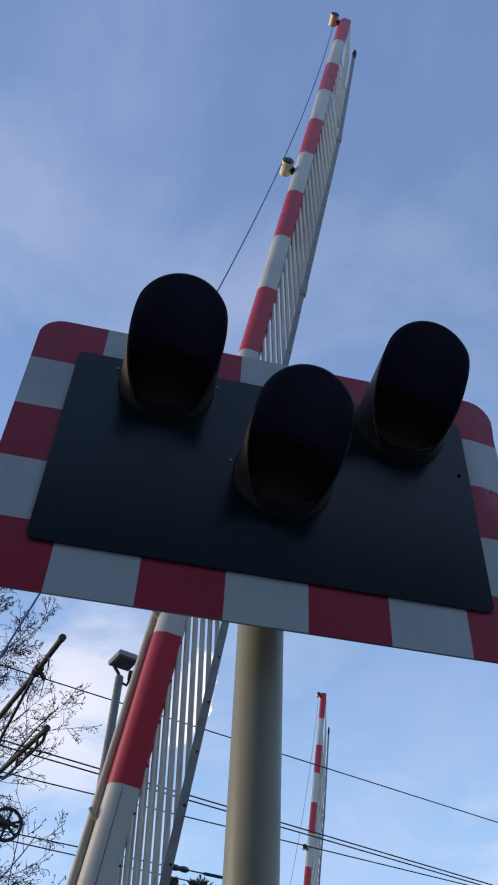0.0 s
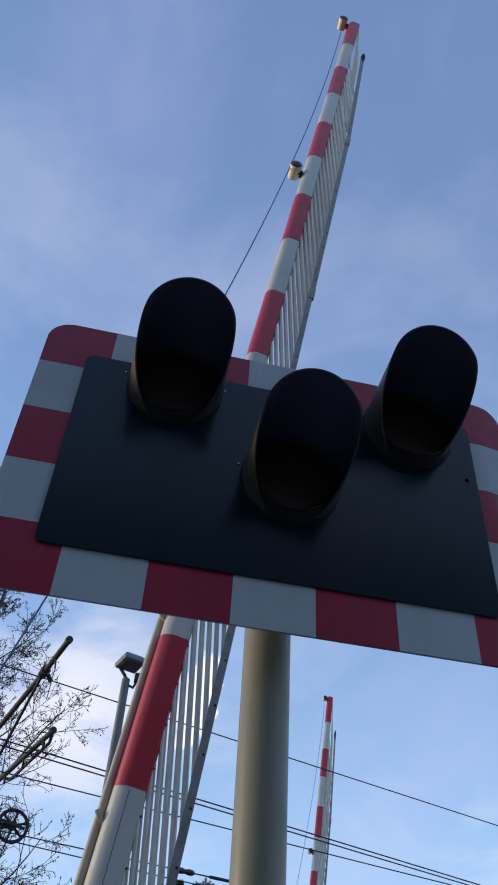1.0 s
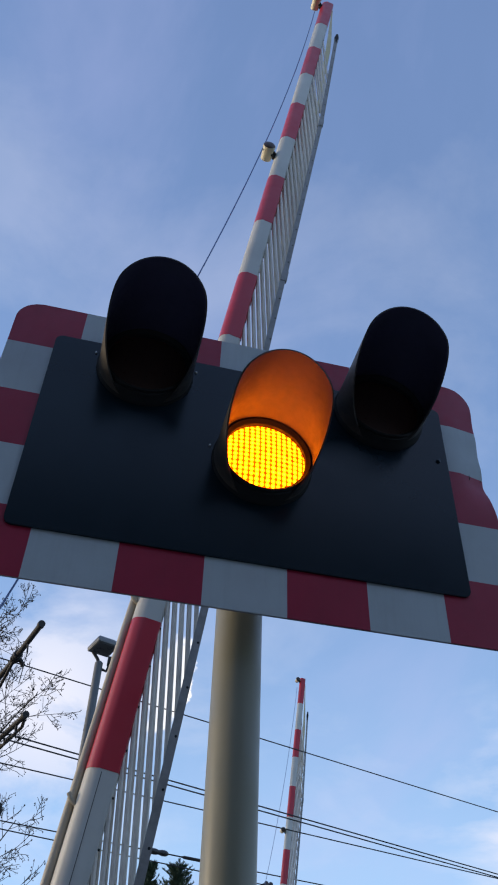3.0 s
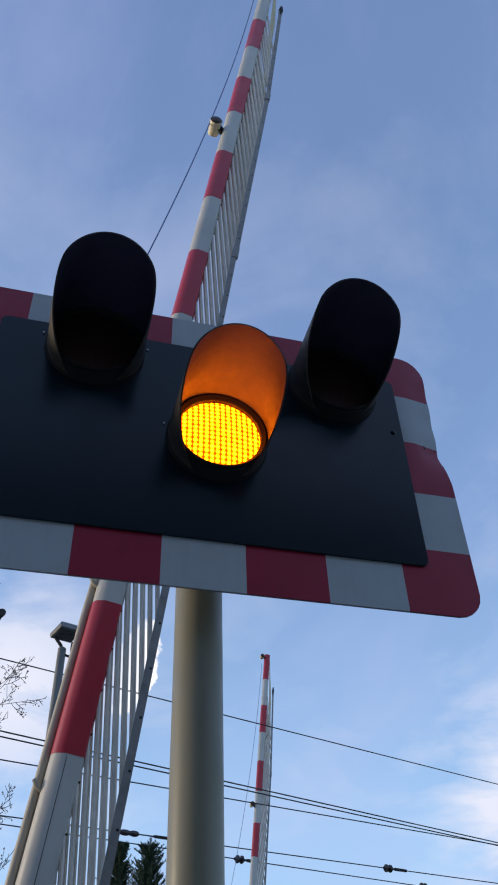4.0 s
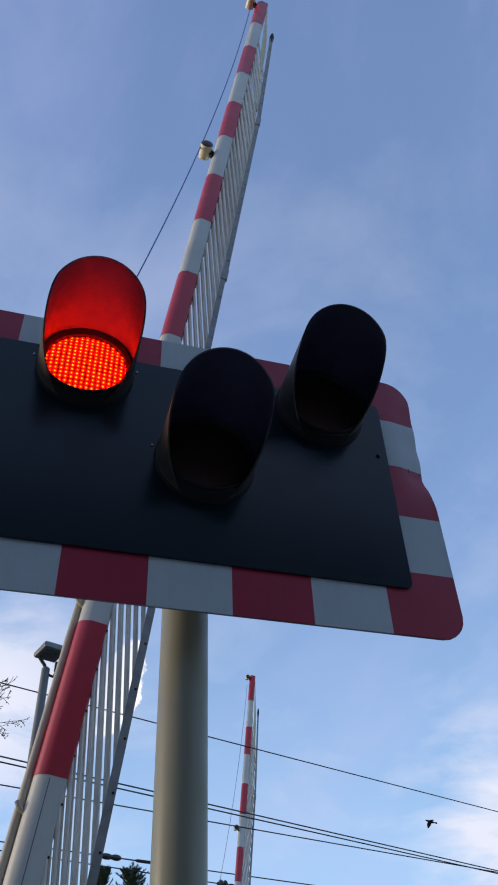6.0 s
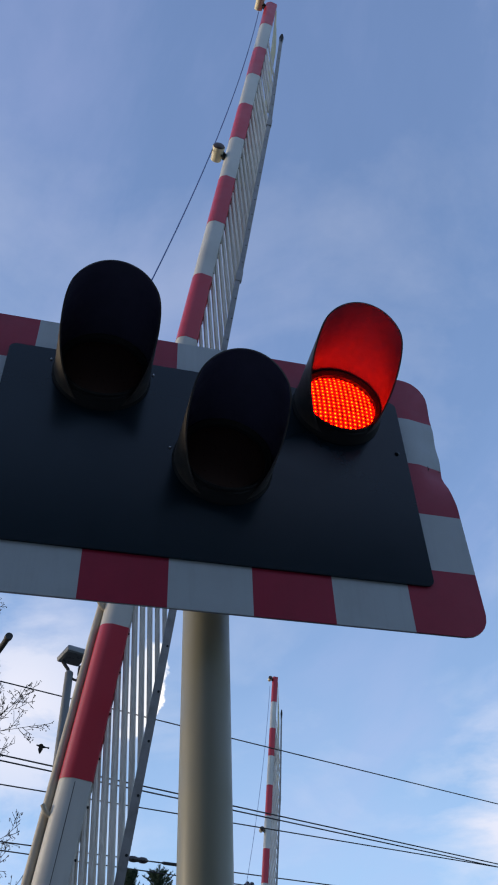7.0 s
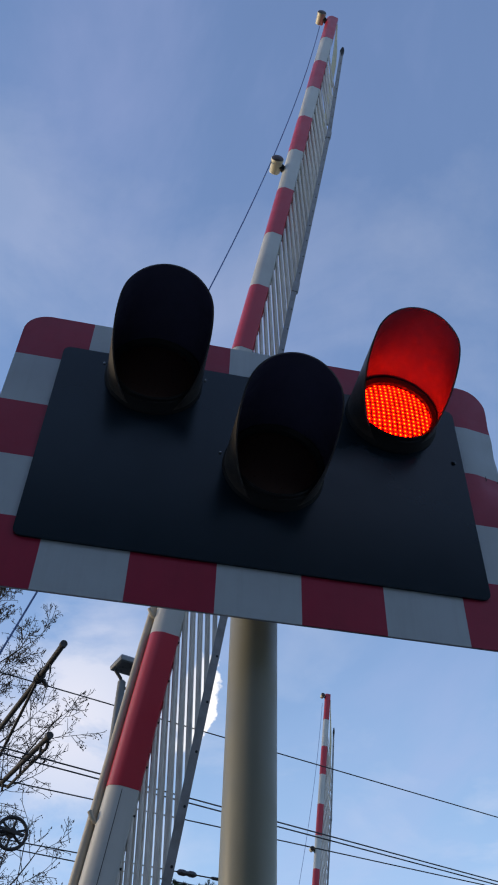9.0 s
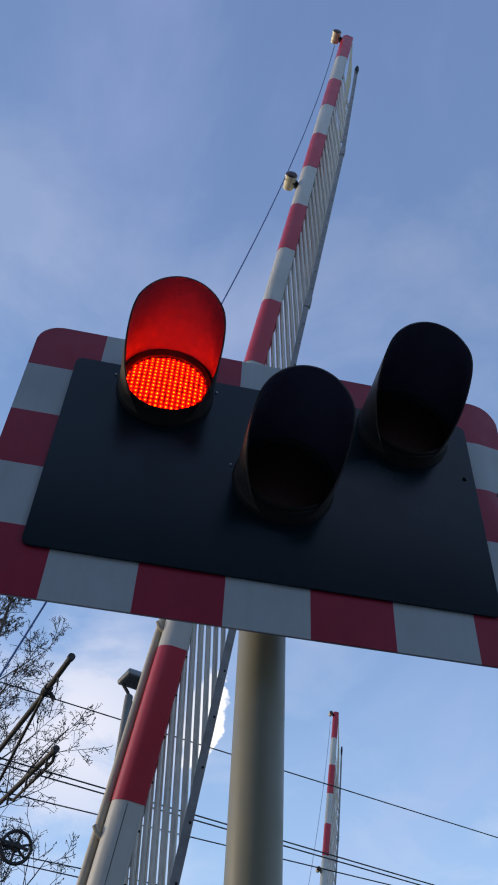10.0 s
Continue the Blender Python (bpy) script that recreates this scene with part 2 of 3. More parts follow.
def lathe(bm, profile, n=32, axis="y", mat=0, ring=False):
    """Turns a profile of (radius, height) about an axis through the origin; ring: the profile closes on itself."""
    rings = []
    for r, h in profile:
        row = []
        for k in range(n):
            a = 2 * math.pi * k / n
            c, s = r * math.cos(a), r * math.sin(a)
            row.append(bm.verts.new((c, h, s) if axis == "y" else (c, s, h)))
        rings.append(row)
    for a, b in zip(rings, rings[1:] + (rings[:1] if ring else [])):
        for k in range(n):
            bm.faces.new((a[k], a[(k + 1) % n], b[(k + 1) % n], b[k])).material_index = mat
    if ring:
        return bm
    bm.faces.new(rings[0]).material_index = mat
    bm.faces.new(rings[-1][::-1]).material_index = mat
    return bm


# ---- ground and surroundings ----
def build_sun_block_wall():
    # unseen wall, added to keep the low sun off the lower boom
    bm = bmesh.new()
    box(bm, (-14.4, -6.2, 0), (-14.0, 12, 3.2), bevel=0.02)
    tagged(obj("unseen_sun_block_wall", bm, SHADE_WALL), "unseen plain dark wall added to block the low sun", "wall", kind="structure")


def build_ground():
    bm = bmesh.new()
    bmesh.ops.create_grid(bm, x_segments=40, y_segments=40, size=1500)
    for v in bm.verts:
        v.co.z = 0.0
    tagged(obj("ground", bm, GROUND), "rough grassy ground beside the level crossing", "ground", kind="structure")
    bm = bmesh.new()
    box(bm, (0.9, -60, -0.2), (7.4, 80, 0.04), bevel=0.01)
    tagged(obj("road", bm, ASPHALT), "worn grey asphalt road over the crossing", "road", kind="structure")
    bm = bmesh.new()
    box(bm, (-3.0, -60, -0.2), (0.78, 80, 0.10), bevel=0.01)
    tagged(obj("pavement", bm, CONCRETE), "grey concrete footway beside the road", "pavement", kind="structure")
    # unseen wall behind the camera, added to cut sky light on the board
    bm = bmesh.new()
    box(bm, (-16, -6.6, 0), (5, -6.2, 7.6), bevel=0.02)
    tagged(obj("unseen_shade_wall", bm, SHADE_WALL), "unseen plain dark wall added to darken the board front", "wall", kind="structure")


build_ground()
build_sun_block_wall()


# ---- crossing signal ----
X0, X1, Z0, Z1 = -0.531, 0.719, 2.384, 3.192
PX0, PX1, PZ0, PZ1 = -0.419, 0.605, 2.500, 3.083
XS = [-0.36, -0.18, 0.0, 0.18, 0.36, 0.54]
ZS = [2.549, 2.712, 2.875, 3.037]
CORNER = 0.062


def dented(x, z):
    """The plate: flat but for the edge that was struck and bent back."""
    k = min(1, max(0, (x - 0.640) / 0.078)) * min(1, max(0, (z - 2.745) / 0.10)) ** 1.5
    k *= 1 - 0.5 * min(1, max(0, (z - 2.85) / 0.3))
    return Vector((x - 0.011 * k, 0.016 * k + 0.003 * k * math.sin(z * 60), z))


def clip_corner(x, z):
    """Pulls a point into the plate's rounded outline."""
    cx = min(max(x, X0 + CORNER), X1 - CORNER)
    cz = min(max(z, Z0 + CORNER), Z1 - CORNER)
    d = Vector((x - cx, z - cz))
    if d.x and d.y and d.length > CORNER:
        d *= CORNER / d.length
    return cx + d.x, cz + d.y


def plate(x0, x1, z0, z1, y, thick, step=0.02):
    """A thin sheet cut from the plate's outline."""
    bm = bmesh.new()
    nx, nz = max(1, round((x1 - x0) / step)), max(1, round((z1 - z0) / step))
    g = []
    for yy in (y, y + thick):
        g.append([])
        for i in range(nx + 1):
            g[-1].append([])
            for j in range(nz + 1):
                x, z = clip_corner(x0 + (x1 - x0) * i / nx, z0 + (z1 - z0) * j / nz)
                p = dented(x, z)
                g[-1][-1].append(bm.verts.new((p.x, p.y + yy, p.z)))
    for a in g:
        for i in range(nx):
            for j in range(nz):
                bm.faces.new((a[i][j], a[i + 1][j], a[i + 1][j + 1], a[i][j + 1]))
    rim = [(i, 0) for i in range(nx)] + [(nx, j) for j in range(nz)] + [(i, nz) for i in range(nx, 0, -1)] + [(0, j) for j in range(nz, 0, -1)]
    for (i, j), (k, l) in zip(rim, rim[1:] + rim[:1]):
        bm.faces.new((g[0][i][j], g[0][k][l], g[1][k][l], g[1][i][j]))
    bmesh.ops.remove_doubles(bm, verts=bm.verts[:], dist=1e-5)
    return bm


SIGNAL = thing("crossing_signal", (0, 0, 0), "level crossing signal with red and white bordered black board", "signal")


def build_board():
    part("backboard", plate(X0, X1, Z0, Z1, 0.003, 0.004, 0.02), GREY_BACK, SIGNAL, "grey aluminium back plate with one bent edge")
    bm = bmesh.new()
    box(bm, (PX0, -0.006, PZ0), (PX1, -0.0005, PZ1))
    es = [e for e in bm.edges if abs(e.verts[0].co.x - e.verts[1].co.x) < 1e-6 and abs(e.verts[0].co.z - e.verts[1].co.z) < 1e-6]
    bmesh.ops.bevel(bm, geom=es, offset=0.018, segments=5, affect="EDGES", profile=0.5)
    part("black_panel", bm, BLACK_PANEL, SIGNAL, "matt black centre panel")

    def sheet(x0, x1, z0, z1, red):
        part("border_panel", plate(x0, x1, z0, z1, 0.0, 0.0025), RED_SHEET if red else WHITE_SHEET, SIGNAL,
             "dark red reflective border panel" if red else "dirty white reflective border panel")

    for i in range(5):
        sheet(XS[i], XS[i + 1], Z0, PZ0 + 0.004, i % 2 == 1)
        sheet(XS[i], XS[i + 1], PZ1 - 0.004, Z1, i % 2 == 1)
    for x0, x1 in ((X0, PX0 + 0.004), (PX1 - 0.004, X1)):
        for j in range(3):
            sheet(x0, x1, ZS[j], ZS[j + 1], j % 2 == 1)
    # the four L-shaped red corners, each in two sheets that butt
    for z0, z1, c0, c1 in ((Z0, PZ0 + 0.004, PZ0 + 0.004, ZS[0]), (PZ1 - 0.004, Z1, ZS[3], PZ1 - 0.004)):
        sheet(X0, XS[0], z0, z1, True)
        sheet(XS[5], X1, z0, z1, True)
        sheet(X0, PX0 + 0.004, c0, c1, True)
        sheet(PX1 - 0.004, X1, c0, c1, True)
    # the tear at the bend
    bm = bmesh.new()
    prism(bm, [(-0.0016, 0.0), (0.0016, 0.004), (0.0004, 0.034)], [Matrix.Translation(dented(0.672, 2.862) + Vector((0, -0.0012, 0))) @ pose(0, 0, 0, 90, 0, 0), Matrix.Translation(dented(0.672, 2.862)) @ pose(0, 0, 0, 90, 0, 0)])
    part("tear", bm, RUBBER, SIGNAL, "dark tear in the bent edge")
    bm = bmesh.new()
    prism(bm, [(-0.004, 0.0), (0.003, 0.006), (-0.001, 0.014)], [Matrix.Translation(dented(0.712, 2.866) + Vector((0, -0.0014, 0))) @ pose(0, 0, 0, 90, 0, 0), Matrix.Translation(dented(0.712, 2.866)) @ pose(0, 0, 0, 90, 0, 0)])
    part("nick", bm, RUBBER, SIGNAL, "dark nick at the bent edge")
    # pole, cap and brackets
    bm = bmesh.new()
    lathe(bm, [(0.0505, 0.0), (0.0505, 3.22), (0.044, 3.235), (0.02, 3.24)], 40, "z")
    bmesh.ops.translate(bm, verts=bm.verts[:], vec=(0.105, 0.12, 0))
    part("pole", bm, POLE_PAINT, SIGNAL, "buff painted round steel pole")
    for z in (2.56, 3.02):
        bm = bmesh.new()
        box(bm, (0.107 - 0.20, 0.008, z - 0.025), (0.107 + 0.20, 0.05, z + 0.025), bevel=0.004)
        part("bracket", bm, STEEL, SIGNAL)
        bm = bmesh.new()
        lathe(bm, [(0.0508, z - 0.02), (0.056, z - 0.02), (0.056, z + 0.02), (0.0508, z + 0.02)], 32, "z", ring=True)
        bmesh.ops.translate(bm, verts=bm.verts[:], vec=(0.105, 0.12, 0))
        part("pole_clamp", bm, STEEL, SIGNAL)
    bm = bmesh.new()
    lathe(bm, [(0.11, 0.0), (0.11, 0.02), (0.06, 0.03), (0.055, 0.10), (0.0508, 0.10), (0.0508, 0.0)], 32, "z", ring=True)
    bmesh.ops.translate(bm, verts=bm.verts[:], vec=(0.105, 0.12, 0.10))
    part("base_flange", bm, STEEL, SIGNAL)
    for x, z in ((0.580, 2.895),):
        bm = bmesh.new()
        lathe(bm, [(0.006, 0.0), (0.006, -0.003), (0.003, -0.005)], 10, "y")
        bmesh.ops.translate(bm, verts=bm.verts[:], vec=(x, -0.006, z))
        part("rivet", bm, BLACK_PANEL, SIGNAL)


build_board()

LENS_Y, LENS_R = -0.066, 0.0975
HOOD_R, HOOD_T = 0.113, 0.004


def hood_front(a):
    """How far the hood reaches at the angle a from its top: a tube cut by a sloping plane below."""
    cut = 0.1816 + 0.1909 * math.cos(a)
    full = 0.2716 - 0.0493 * (1 - math.cos(a))
    k = 0.03
    h = max(k - abs(cut - full), 0.0) / k
    return max(min(cut, full) - h * h * k / 4, 0.010)


def build_lamp(x, z, lit, color, aim):
    """One lamp: collar on the panel, rubber ring, hood, and the turning lens unit."""
    bm = bmesh.new()
    lathe(bm, [(0.103, -0.042), (0.121, -0.042), (0.121, -0.049), (0.117, -0.054), (0.1135, -0.075), (0.103, -0.078), (0.103, -0.046)], 56, "y", ring=True)
    lamp = part("signal_lamp", bm, RUBBER, SIGNAL, color + " signal lamp with a long black hood")
    lamp.location = (x, 0.036, z)
    bm = bmesh.new()
    lathe(bm, [(0.0977, -0.060), (0.1095, -0.060), (0.1095, -0.084), (0.1065, -0.087), (0.0977, -0.078)], 56, "y", ring=True)
    part("gasket", bm, RUBBER, lamp)
    # hood: a tube whose lower front is cut away
    bm = bmesh.new()
    n, m = 96, 14
    grid = []
    for r in (HOOD_R + HOOD_T, HOOD_R):
        rows = []
        for i in range(n):
            a = 2 * math.pi * i / n - math.pi
            f = hood_front(a)
            col = []
            for j in range(m + 1):
                s = j / m
                rr = r * (1 - 0.045 * s * f / 0.25)
                y = -0.044 - s * f
                col.append(bm.verts.new((rr * math.sin(a), y, rr * math.cos(a))))
            rows.append(col)
        grid.append(rows)
    for k, rows in enumerate(grid):
        for i in range(n):
            p, q = rows[i], rows[(i + 1) % n]
            for j in range(m):
                bm.faces.new((p[j], q[j], q[j + 1], p[j + 1])).material_index = k
    for i in range(n):
        for j in (0, m):
            bm.faces.new((grid[0][i][j], grid[0][(i + 1) % n][j], grid[1][(i + 1) % n][j], grid[1][i][j])).material_index = 0
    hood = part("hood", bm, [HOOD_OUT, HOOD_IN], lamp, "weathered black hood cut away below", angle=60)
    hood.matrix_basis = pose(0, 0, 0, aim[1], 0, 0) @ pose(0, 0, 0, 0, 0, aim[0])
    for a in (-1.2, 1.2):
        bm = bmesh.new()
        lathe(bm, [(0.003, 0.0), (0.003, -0.003), (0.0015, -0.0045)], 10, "y")
        bmesh.ops.translate(bm, verts=bm.verts[:], vec=(0.136 * math.sin(a), -0.042, 0.136 * math.cos(a) - 0.02))
        part("bolt", bm, BOLT, lamp)
    # lens unit: lit face in front, dark face behind for the unlit lens; turned to imitate switching
    bm = bmesh.new()
    rings = [(0.001, -0.009), (0.03, -0.0085), (0.06, -0.007), (0.085, -0.0045), (LENS_R, -0.001)]
    lathe(bm, rings, 48, "y", 0)
    lathe(bm, [(LENS_R, -0.0009), (LENS_R, 0.003), (0.085, 0.0045), (0.06, 0.007), (0.001, 0.009)], 48, "y", 1)
    bmesh.ops.delete(bm, geom=[f for f in bm.faces if len(f.verts) > 40 and f.calc_area() > 0.001], context="FACES")
    unit = part("lens_unit", bm, [lit, DARK_LENS], lamp, color + " lens with a grid of bright points")
    unit.location = (0, LENS_Y, 0)
    return unit


LENS_LEFT = build_lamp(-0.1875, 3.0136, LED_RED, "red", (0.5, 2.2))
LENS_AMBER = build_lamp(0.1173, 2.7768, LED_AMBER, "amber", (-0.9, 1.7))
LENS_RIGHT = build_lamp(0.4282, 3.0194, LED_RED, "red", (-1.4, -1.0))

# ---- barriers ----
BAND = 0.6
PIVOT_Z = 1.05


def build_barrier(name, tip, lean, label):
    """A raised barrier boom. tip: the middle of the boom's upper end."""
    LEAN = Vector(lean).normalized()
    root = thing(name, tip, label, "barrier", "raised level crossing barriers")
    # in this space the boom's end is the origin and it runs down along -LEAN
    down = -LEAN
    length = (tip[2] - PIVOT_Z) / LEAN.z
    ax = (Vector((1, 0, 0)) - LEAN * LEAN.x).normalized()
    ay = LEAN.cross(ax)

    def at(s, x=0.0, y=0.0):
        """A point s metres down the boom, x across it and y behind it."""
        return down * s + ax * x + ay * y

    def frame_at(s):
        m = Matrix.Identity(4)
        m.col[0][:3], m.col[1][:3], m.col[2][:3], m.col[3][:3] = ax, ay, LEAN, at(s)
        return m

    def profile(g):
        """The boom's section: a flat-faced tube, rounded where the lamps stand."""
        w = 0.060 + g
        pts = [(w, -0.030), (w, 0.040), (w - 0.012, 0.052 + g), (-w + 0.030, 0.052 + g)]
        for k in range(9):
            a = math.radians(100 + 150 * k / 8)
            pts.append((-w + 0.034 + 0.034 * math.cos(a), 0.004 + (0.050 + g) * math.sin(a)))
        pts += [(-0.012, -0.0550 - g), (w - 0.008, -0.048 - g)]
        return pts

    bm = bmesh.new()
    prism(bm, profile(0.0), [frame_at(length + 0.25), frame_at(0.0)])
    part("boom", bm, BOOM_WHITE, root, "white painted aluminium boom", angle=35)
    k = 0
    while k * 2 * BAND < length - 0.8:
        bm = bmesh.new()
        prism(bm, profile(0.0012), [frame_at(k * 2 * BAND + BAND), frame_at(k * 2 * BAND - (0.002 if k == 0 else 0))])
        part("red_band", bm, BOOM_RED, root, "red painted band", angle=35)
        k += 1
    # thin dark line laid along the fold in the face to darken its crease
    bm = bmesh.new()
    tube(bm, [at(length - 0.2, 0.004, -0.0533), at(BAND * 13.0 + 0.01, -0.004, -0.0541)], 0.0011, 6)
    part("crease_line", bm, RUBBER, root)
    # cable tube on the back edge, with its clips
    bm = bmesh.new()
    s0 = 6.75
    tube(bm, [at(length, -0.075, 0.02), at(s0 + 0.5, -0.075, 0.02), at(s0 + 0.25, -0.072, 0.02), at(s0, -0.066, 0.02)], 0.0165, 14)
    part("cable_tube", bm, TUBE_PAINT, root, "cream painted tube along the boom")
    for s in (7.12, 7.92, 8.6):
        if s < length:
            bm = bmesh.new()
            tube(bm, [at(s, -0.055, 0.0), at(s - 0.01, -0.075, -0.012), at(s - 0.03, -0.090, -0.010)], 0.009, 8)
            part("tube_clip", bm, TUBE_PAINT, root)
    # hanging skirt: rails and two rows of pickets
    off = 0.216
    for row in (-0.032, 0.045):
        bm = bmesh.new()
        sec = [(-0.0155, -0.003), (0.0155, -0.003), (0.0155, 0.003), (0.004, 0.003), (0.004, 0.010), (-0.0155, 0.010)]
        if row < 0:
            fr = []
            for s, x in ((length - 0.1, off), (4.78, off - 0.004), (4.70, off + 0.001), (2.6, off), (0.90, off - 0.044)):
                m = frame_at(s)
                m.col[3][:3] = at(s, x - 0.004, -0.062)
                fr.append(m)
            prism(bm, sec, fr)
            part("rail", bm, RAIL_STEEL, root, "perforated galvanised bottom rail of the skirt", angle=30)
            for i in range(int((length - 0.8) / 0.19)):
                s = 0.98 + i * 0.19
                b2 = bmesh.new()
                x = off + 0.004 + (0.0 if s > 2.6 else -0.05 + 0.05 * (s - 0.62) / 1.98)
                tube(b2, [at(s, x - 0.004, -0.0665), at(s, x - 0.004, -0.0645)], 0.005, 8)
                part("rivet", b2, RUBBER, root)
            for s in (2.64, 4.74):
                b2 = bmesh.new()
                box(b2, (-0.020, -0.008, -0.05), (0.020, 0.016, 0.05), Matrix.Translation(at(s, off - 0.004, -0.062)) @ frame_at(0).to_3x3().to_4x4(), 0.003)
                part("rail_joint", b2, RAIL_STEEL, root)
        else:
            bm.free()
        i = 0
        while True:
            s = 0.95 + i * 0.165 + (0.083 if row > 0 else 0)
            top = at(s, 0.050, row)
            drop = 0.86
            if s + drop > length - 0.15:
                break
            bm = bmesh.new()
            tube(bm, [top, at(s + drop, off - 0.004 - (0.05 if s + drop < 1.6 else 0.02 if s + drop < 2.4 else 0.0), row)], 0.0092, 7)
            part("picket", bm, PICKET, root)
            bm = bmesh.new()
            tube(bm, [at(s, 0.054, row * 1.15), at(s, 0.0625, row * 1.15)], 0.0042, 7)
            part("pivot_pin", bm, RUBBER, root)
            i += 1
    # end of the rail and the strap from the boom's end
    bm = bmesh.new()
    tube(bm, [at(0.96, off - 0.045, -0.05), at(0.84, off - 0.047, -0.05), at(0.76, off - 0.048, -0.05)], [0.017, 0.022, 0.012], 10)
    part("rail_end", bm, RUBBER, root)
    bm = bmesh.new()
    # a flat strip, 4 mm thick, that widens from the boom's end and follows the skirt down
    mid = ((0.12, 0.062, 0.004), (0.45, 0.080, 0.010), (0.80, 0.104, 0.018), (1.15, 0.122, 0.022), (1.55, 0.134, 0.018), (1.95, 0.146, 0.012), (2.45, 0.160, 0.006))
    rows = [[bm.verts.new(at(s, x + sx * h, -0.030 + sy)) for sx, sy in ((-1, -0.002), (1, -0.002), (1, 0.002), (-1, 0.002))] for s, x, h in mid]
    for p, q in zip(rows, rows[1:]):
        for j in range(4):
            bm.faces.new((p[j], p[(j + 1) % 4], q[(j + 1) % 4], q[j]))
    bm.faces.new(rows[0][::-1])
    bm.faces.new(rows[-1])
    part("strap", bm, YELLOW_STRIP, root, "yellowed plastic strip beside the skirt", smooth=False)
    # boom lamps
    for s in (0.06, 3.27):
        c = at(s, -0.118, 0.0)
        turn_y = Matrix.Translation(c)
        bm = bmesh.new()
        lathe(bm, [(0.034, 0.035), (0.040, 0.030), (0.042, -0.060), (0.046, -0.062), (0.046, -0.078), (0.036, -0.080), (0.034, -0.066)], 24, "y")
        bmesh.ops.transform(bm, matrix=turn_y, verts=bm.verts[:])
        lamp = part("boom_lamp", bm, CREAM, root, "cream plastic boom lamp with dark lenses")
        bm = bmesh.new()
        lathe(bm, [(0.044, -0.079), (0.036, -0.088), (0.018, -0.094), (0.002, -0.095)], 24, "y")
        bmesh.ops.transform(bm, matrix=turn_y, verts=bm.verts[:])
        part("lens", bm, DARK_LENS, lamp)
        bm = bmesh.new()
        tube(bm, [at(s, -0.052, 0.0), at(s - 0.01, -0.09, -0.03)], [0.026, 0.020], 10)
        tube(bm, [at(s + 0.05, -0.06, -0.02), at(s + 0.03, -0.085, -0.03)], 0.008, 8)
        part("bracket", bm, RUBBER, lamp)
    # wire rope from the boom's end down to the machine's arm
    bm = bmesh.new()
    pts = []
    a, b = at(0.22, -0.105, 0.0), Vector((-2.16 * length / 9.3, 0.005, 1.1 - tip[2]))
    for i in range(33):
        u = i / 32
        p = a.lerp(b, u)
        pts.append(p + Vector((0.226 * 4 * u * (1 - u), 0, 0)))
    tube(bm, pts, 0.0042, 8)
    part("wire_rope", bm, CABLE_BLUE, root, "dark blue wire rope stay")
    # the machine on which the boom turns
    bm = bmesh.new()
    foot = at(length)
    gz = -tip[2]
    box(bm, (foot.x - 0.30, foot.y + 0.09, gz + 0.1), (foot.x + 0.30, foot.y + 0.65, gz + 1.25), bevel=0.02)
    part("machine_box", bm, STEEL, root)
    bm = bmesh.new()
    box(bm, (foot.x - 0.40, foot.y - 0.12, gz), (foot.x + 0.40, foot.y + 0.75, gz + 0.12), bevel=0.01)
    part("plinth", bm, CONCRETE, root)
    bm = bmesh.new()
    tube(bm, [Vector((foot.x, foot.y - 0.07, gz + PIVOT_Z)), Vector((foot.x, foot.y + 0.2, gz + PIVOT_Z))], 0.07, 20)
    part("pivot_shaft", bm, STEEL, root)
    bm = bmesh.new()
    tube(bm, [Vector((foot.x, foot.y + 0.12, gz + PIVOT_Z)), b], 0.03, 10)
    part("counter_arm", bm, STEEL, root)
    return root


build_barrier("level_crossing_barrier", (1.02, 1.385, 10.27), (0.0837, -0.0086, 0.5941), "tall raised red and white barrier boom with a picket skirt")
build_barrier("level_crossing_barrier", (4.63, 14.35, 9.44), (0.073, 0.037, 0.594), "raised red and white barrier boom beyond the railway")


